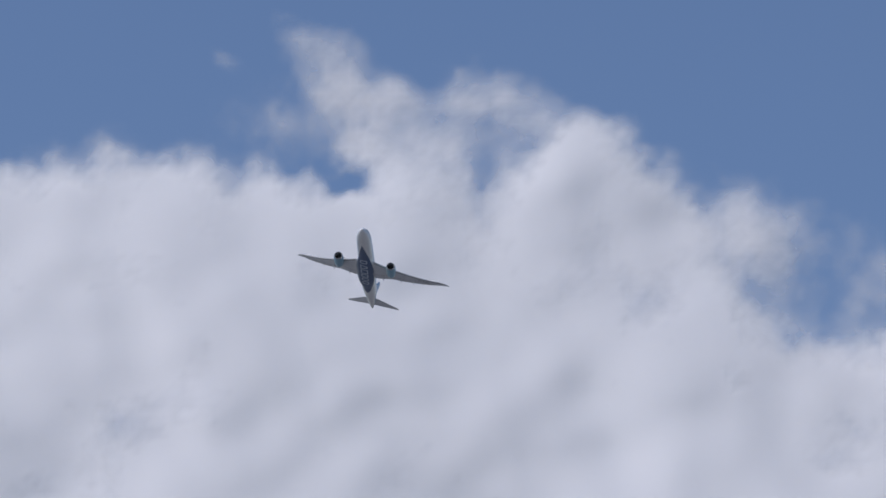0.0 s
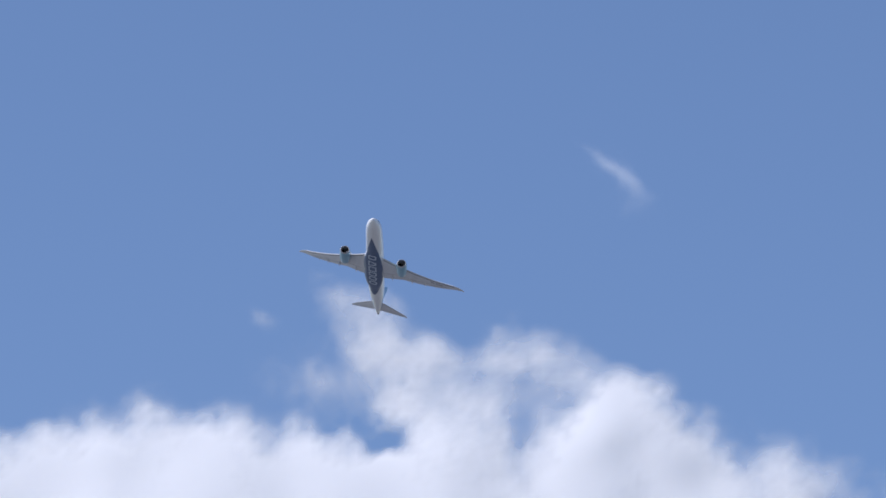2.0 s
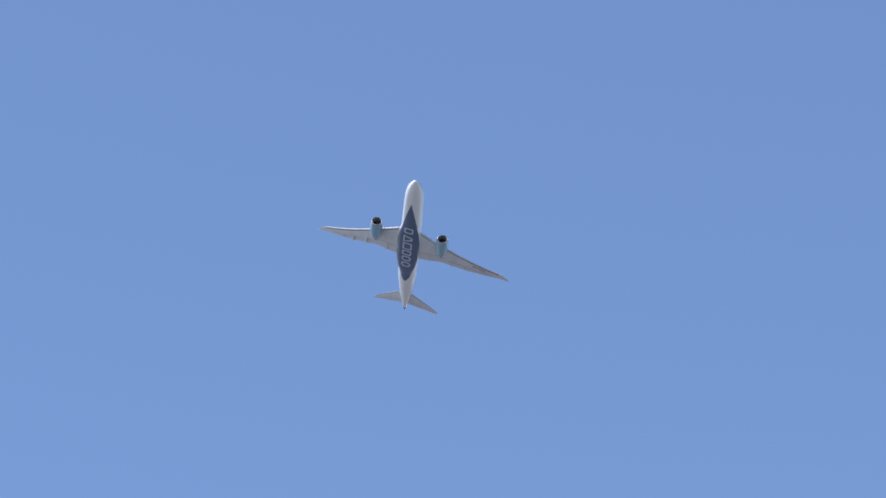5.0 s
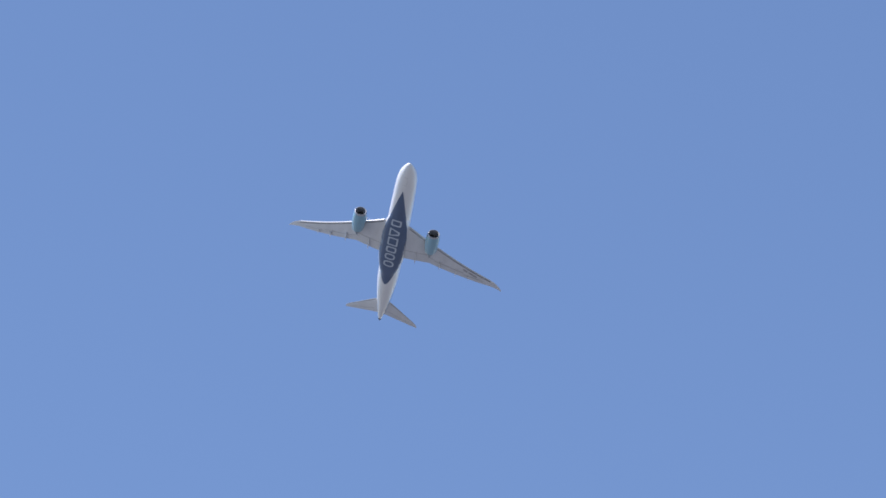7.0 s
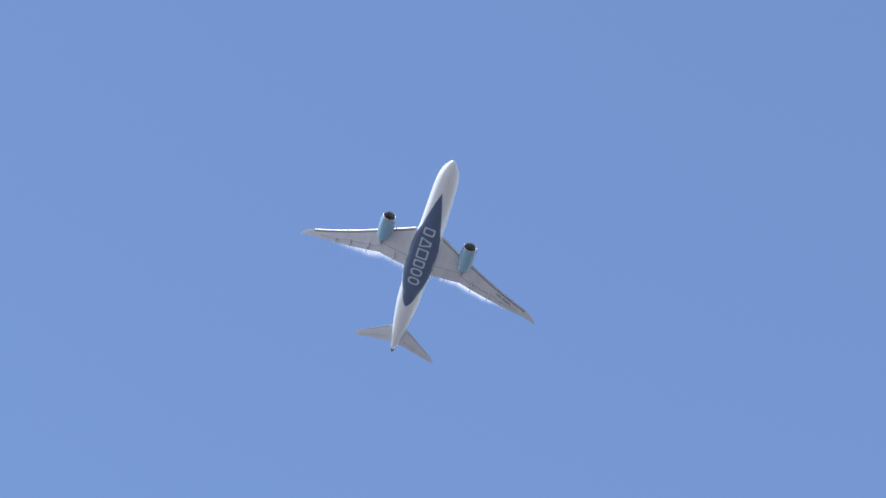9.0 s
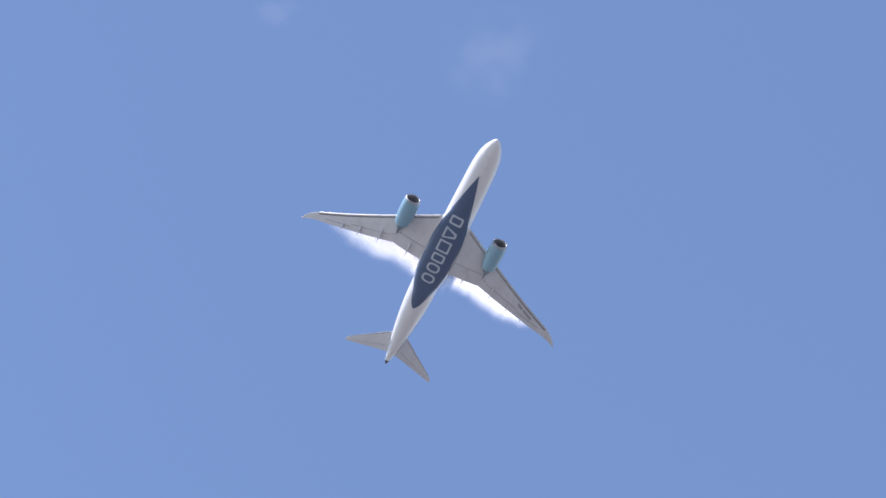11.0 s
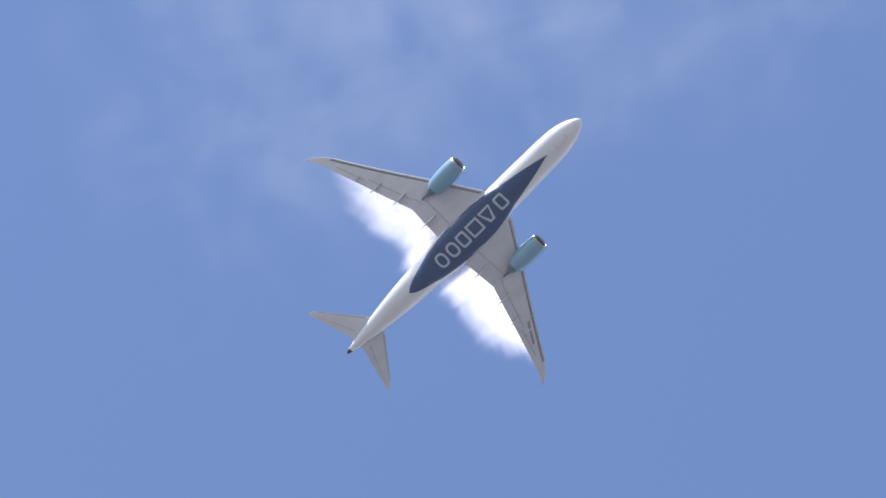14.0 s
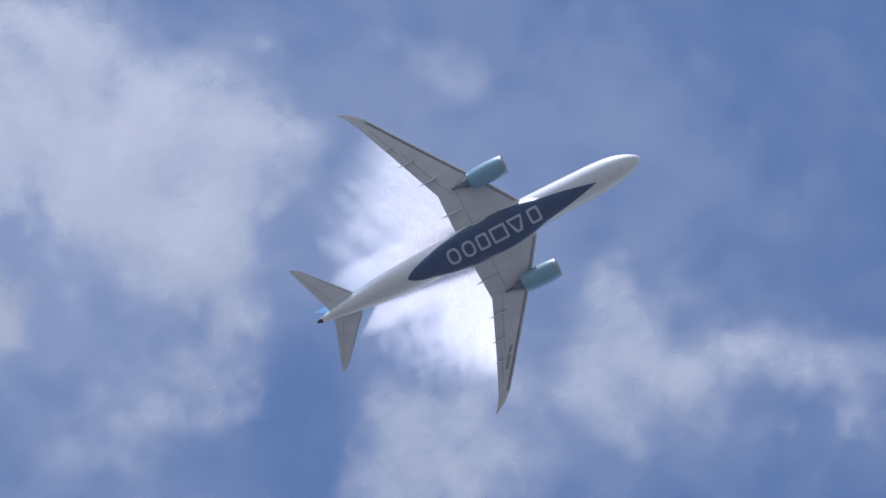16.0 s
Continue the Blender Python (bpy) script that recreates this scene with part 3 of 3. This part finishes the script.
    for s in (1, -1):
        wing(plane, s)
        engine(plane, s)
        tailplane(plane, s)
    fin(plane)
    return plane


plane = airliner()

# ---------------------------------------------------------------- condensation over the wings
vapour = tagged(new("vapour_cloud"), "white condensation vapour streaming off the wing tops", "vapour")
SHEETS = []
PIVOT_X, PIVOT_Y = -14.0, 33.0


def soft_mesh(name, top, bottom, vals, nu, nv):
    """A closed soft body from two nv-by-nu grids that meet at their rims."""
    n, faces = nu * nv, []
    for j in range(nv - 1):
        for i in range(nu - 1):
            q = (j * nu + i, j * nu + i + 1, (j + 1) * nu + i + 1, (j + 1) * nu + i)
            faces.append(q)
            faces.append(tuple(n + v for v in q[::-1]))
    me = bpy.data.meshes.new(name)
    me.from_pydata(top + bottom, [], faces)
    me.attributes.new("thickness", "FLOAT", "POINT").data.foreach_set("value", vals + vals)
    me.materials.append(PUFF)
    me.shade_smooth()
    return me


def fade(v, a, b):
    v = min(max((v - a) / (b - a), 0), 1)
    return v * v * (3 - 2 * v)


def vapour_sheet(s, seed, share):
    """A span-long film of vapour as it lies over one wing, densest in its middle; those that stream furthest are thin and torn."""
    nu, nv = 28, 80
    span = 29.6 - 6.0 * share ** 1.5
    top, low, vals = [], [], []
    for j in range(nv):
        y = -4.5 + (span + 4.5) * j / (nv - 1)
        le, te = wing_edges(max(abs(y), 2.9))
        front, back = te + 0.84 * (le - te), te + 0.15
        for i in range(nu):
            u = i / (nu - 1)
            x = front + (back - front) * u
            torn = (0.05 + 0.1 * share) * noise.fractal(Vector((x * 0.05, y * 0.16, seed)), 0.9, 2.0, 4)
            lump = noise.fractal(Vector((x * 0.12, y * 0.22, seed + 5.5)), 0.8, 2.0, 4)
            d = fade(u, 0.0, 0.4) * (1 - fade(u + torn, 0.22, 1.02)) * (1 - 0.79 * share)
            d *= 1 + (0.15 + 0.35 * share) * lump
            d *= fade(u, 0, 0.1) * (1 - fade(u, 0.85, 1.0)) * fade(y, -4.5, -2.5) * (1 - fade(y, span - 14, span))
            z = wing_z(max(y, 0)) + 0.75
            h = 0.35 * max(d, 0) * min(1, (le - te) / 8)
            top.append((x - PIVOT_X, s * (y - PIVOT_Y), z + h))
            low.append((x - PIVOT_X, s * (y - PIVOT_Y), z - h))
            vals.append(max(d, 0.0))
    return soft_mesh("vapour_sheet", top, low, vals, nu, nv)


def build_vapour():
    rng = random.Random(5)
    for s in (1, -1):
        for k in range(34):
            ob = new("vapour_sheet", vapour_sheet(s, 3.1 * k + 20 * s, (k + 1) / 34))
            ob.parent = vapour
            SHEETS.append((ob, s, ((k + 1) / 34) ** 1.3, rng.uniform(-1, 1), rng.uniform(0, 6.28)))


build_vapour()

# ---------------------------------------------------------------- flight
# seconds, place, roll, pitch and heading of the airliner
FLIGHT = (
    (0.0, -0.0, 1854.2, 743.5, -14.44, -7.51, -93.49), (0.5, -3.3, 1803.2, 746.9, -15.15, -7.63, -92.99),
    (1.0, -6.2, 1753.3, 751.1, -15.70, -7.75, -92.43), (1.5, -8.7, 1704.2, 755.7, -16.13, -7.84, -91.82),
    (2.0, -10.6, 1655.3, 760.7, -16.46, -7.92, -91.16), (2.5, -12.0, 1606.6, 765.9, -16.73, -7.99, -90.44),
    (3.0, -12.7, 1557.7, 771.3, -16.96, -8.03, -89.67), (3.5, -12.7, 1508.5, 776.7, -17.15, -8.06, -88.86),
    (4.0, -12.1, 1458.8, 782.0, -17.27, -8.08, -88.05), (4.5, -10.7, 1408.7, 787.2, -17.32, -8.08, -87.24),
    (5.0, -8.6, 1358.0, 792.3, -17.33, -8.06, -86.43), (5.5, -5.7, 1306.8, 797.1, -17.32, -8.02, -85.61),
    (6.0, -2.1, 1255.1, 801.7, -17.34, -7.97, -84.75), (6.5, 2.3, 1202.9, 806.0, -17.42, -7.88, -83.82),
    (7.0, 7.5, 1150.3, 810.1, -17.57, -7.76, -82.82), (7.5, 13.7, 1097.3, 813.8, -17.74, -7.60, -81.78),
    (8.0, 20.9, 1044.2, 817.3, -17.92, -7.40, -80.73), (8.5, 29.0, 991.0, 820.5, -18.07, -7.17, -79.67),
    (9.0, 38.1, 937.7, 823.5, -18.23, -6.89, -78.59), (9.5, 48.2, 884.5, 826.2, -18.38, -6.57, -77.49),
    (10.0, 59.3, 831.6, 828.6, -18.49, -6.22, -76.38), (10.5, 71.3, 779.0, 830.7, -18.55, -5.84, -75.29),
    (11.0, 84.3, 726.8, 832.5, -18.51, -5.45, -74.24), (11.5, 98.2, 675.0, 834.1, -18.36, -5.06, -73.27),
    (12.0, 113.0, 623.7, 835.6, -18.06, -4.70, -72.42), (12.5, 128.5, 572.7, 837.0, -17.62, -4.38, -71.67),
    (13.0, 144.6, 522.2, 838.4, -17.05, -4.10, -71.01), (13.5, 161.5, 472.1, 839.9, -16.36, -3.87, -70.43),
    (14.0, 178.8, 422.4, 841.5, -15.52, -3.72, -69.96), (14.5, 196.6, 372.9, 843.6, -14.43, -3.79, -69.91),
    (15.0, 214.5, 323.5, 846.2, -13.07, -4.16, -70.43), (15.5, 231.7, 273.9, 849.9, -11.44, -4.89, -71.68),
    (16.0, 248.0, 224.1, 855.1, -9.61, -5.98, -73.59),
)

# seconds, how far the vapour reaches behind the starboard and the port wing
STREAM = ((0, 0, 0), (7.4, 0, 0), (7.9, .22, .2), (8.2, .27, .26), (8.6, .32, .32), (9.0, .39, .38), (9.6, .46, .46), (10.4, .55, .55), (11.3, .68, .68), (11.5, .54, .76),
          (11.7, .52, .62), (11.9, .62, .62), (12.1, .82, .42), (12.3, .24, .24), (12.5, .0, .24), (12.8, .5, .56), (13.0, .64, .74), (13.5, .76, .82), (14.0, .86, .94),
          (14.5, 1.18, 1.2), (15.0, 1.48, 1.45), (15.5, 1.74, 1.7), (16.0, 1.95, 1.9))


def motions():
    rows = [(t, pose(x, y, z, rx, ry, rz)) for t, x, y, z, rx, ry, rz in FLIGHT]
    walk(plane, rows)
    walk(vapour, rows)
    for ob, s, share, jitter, phase in SHEETS:
        keys = []
        for t, star, port in STREAM:
            e = (port if s > 0 else star) * share * (1 + 0.007 * jitter + 0.007 * math.sin(2.1 * t + phase))
            keys.append((t, pose(PIVOT_X - 9.0 * e, s * PIVOT_Y, 1.4 * e, 0, 0, -s * 9.0 * e)))
        walk(ob, keys)


motions()
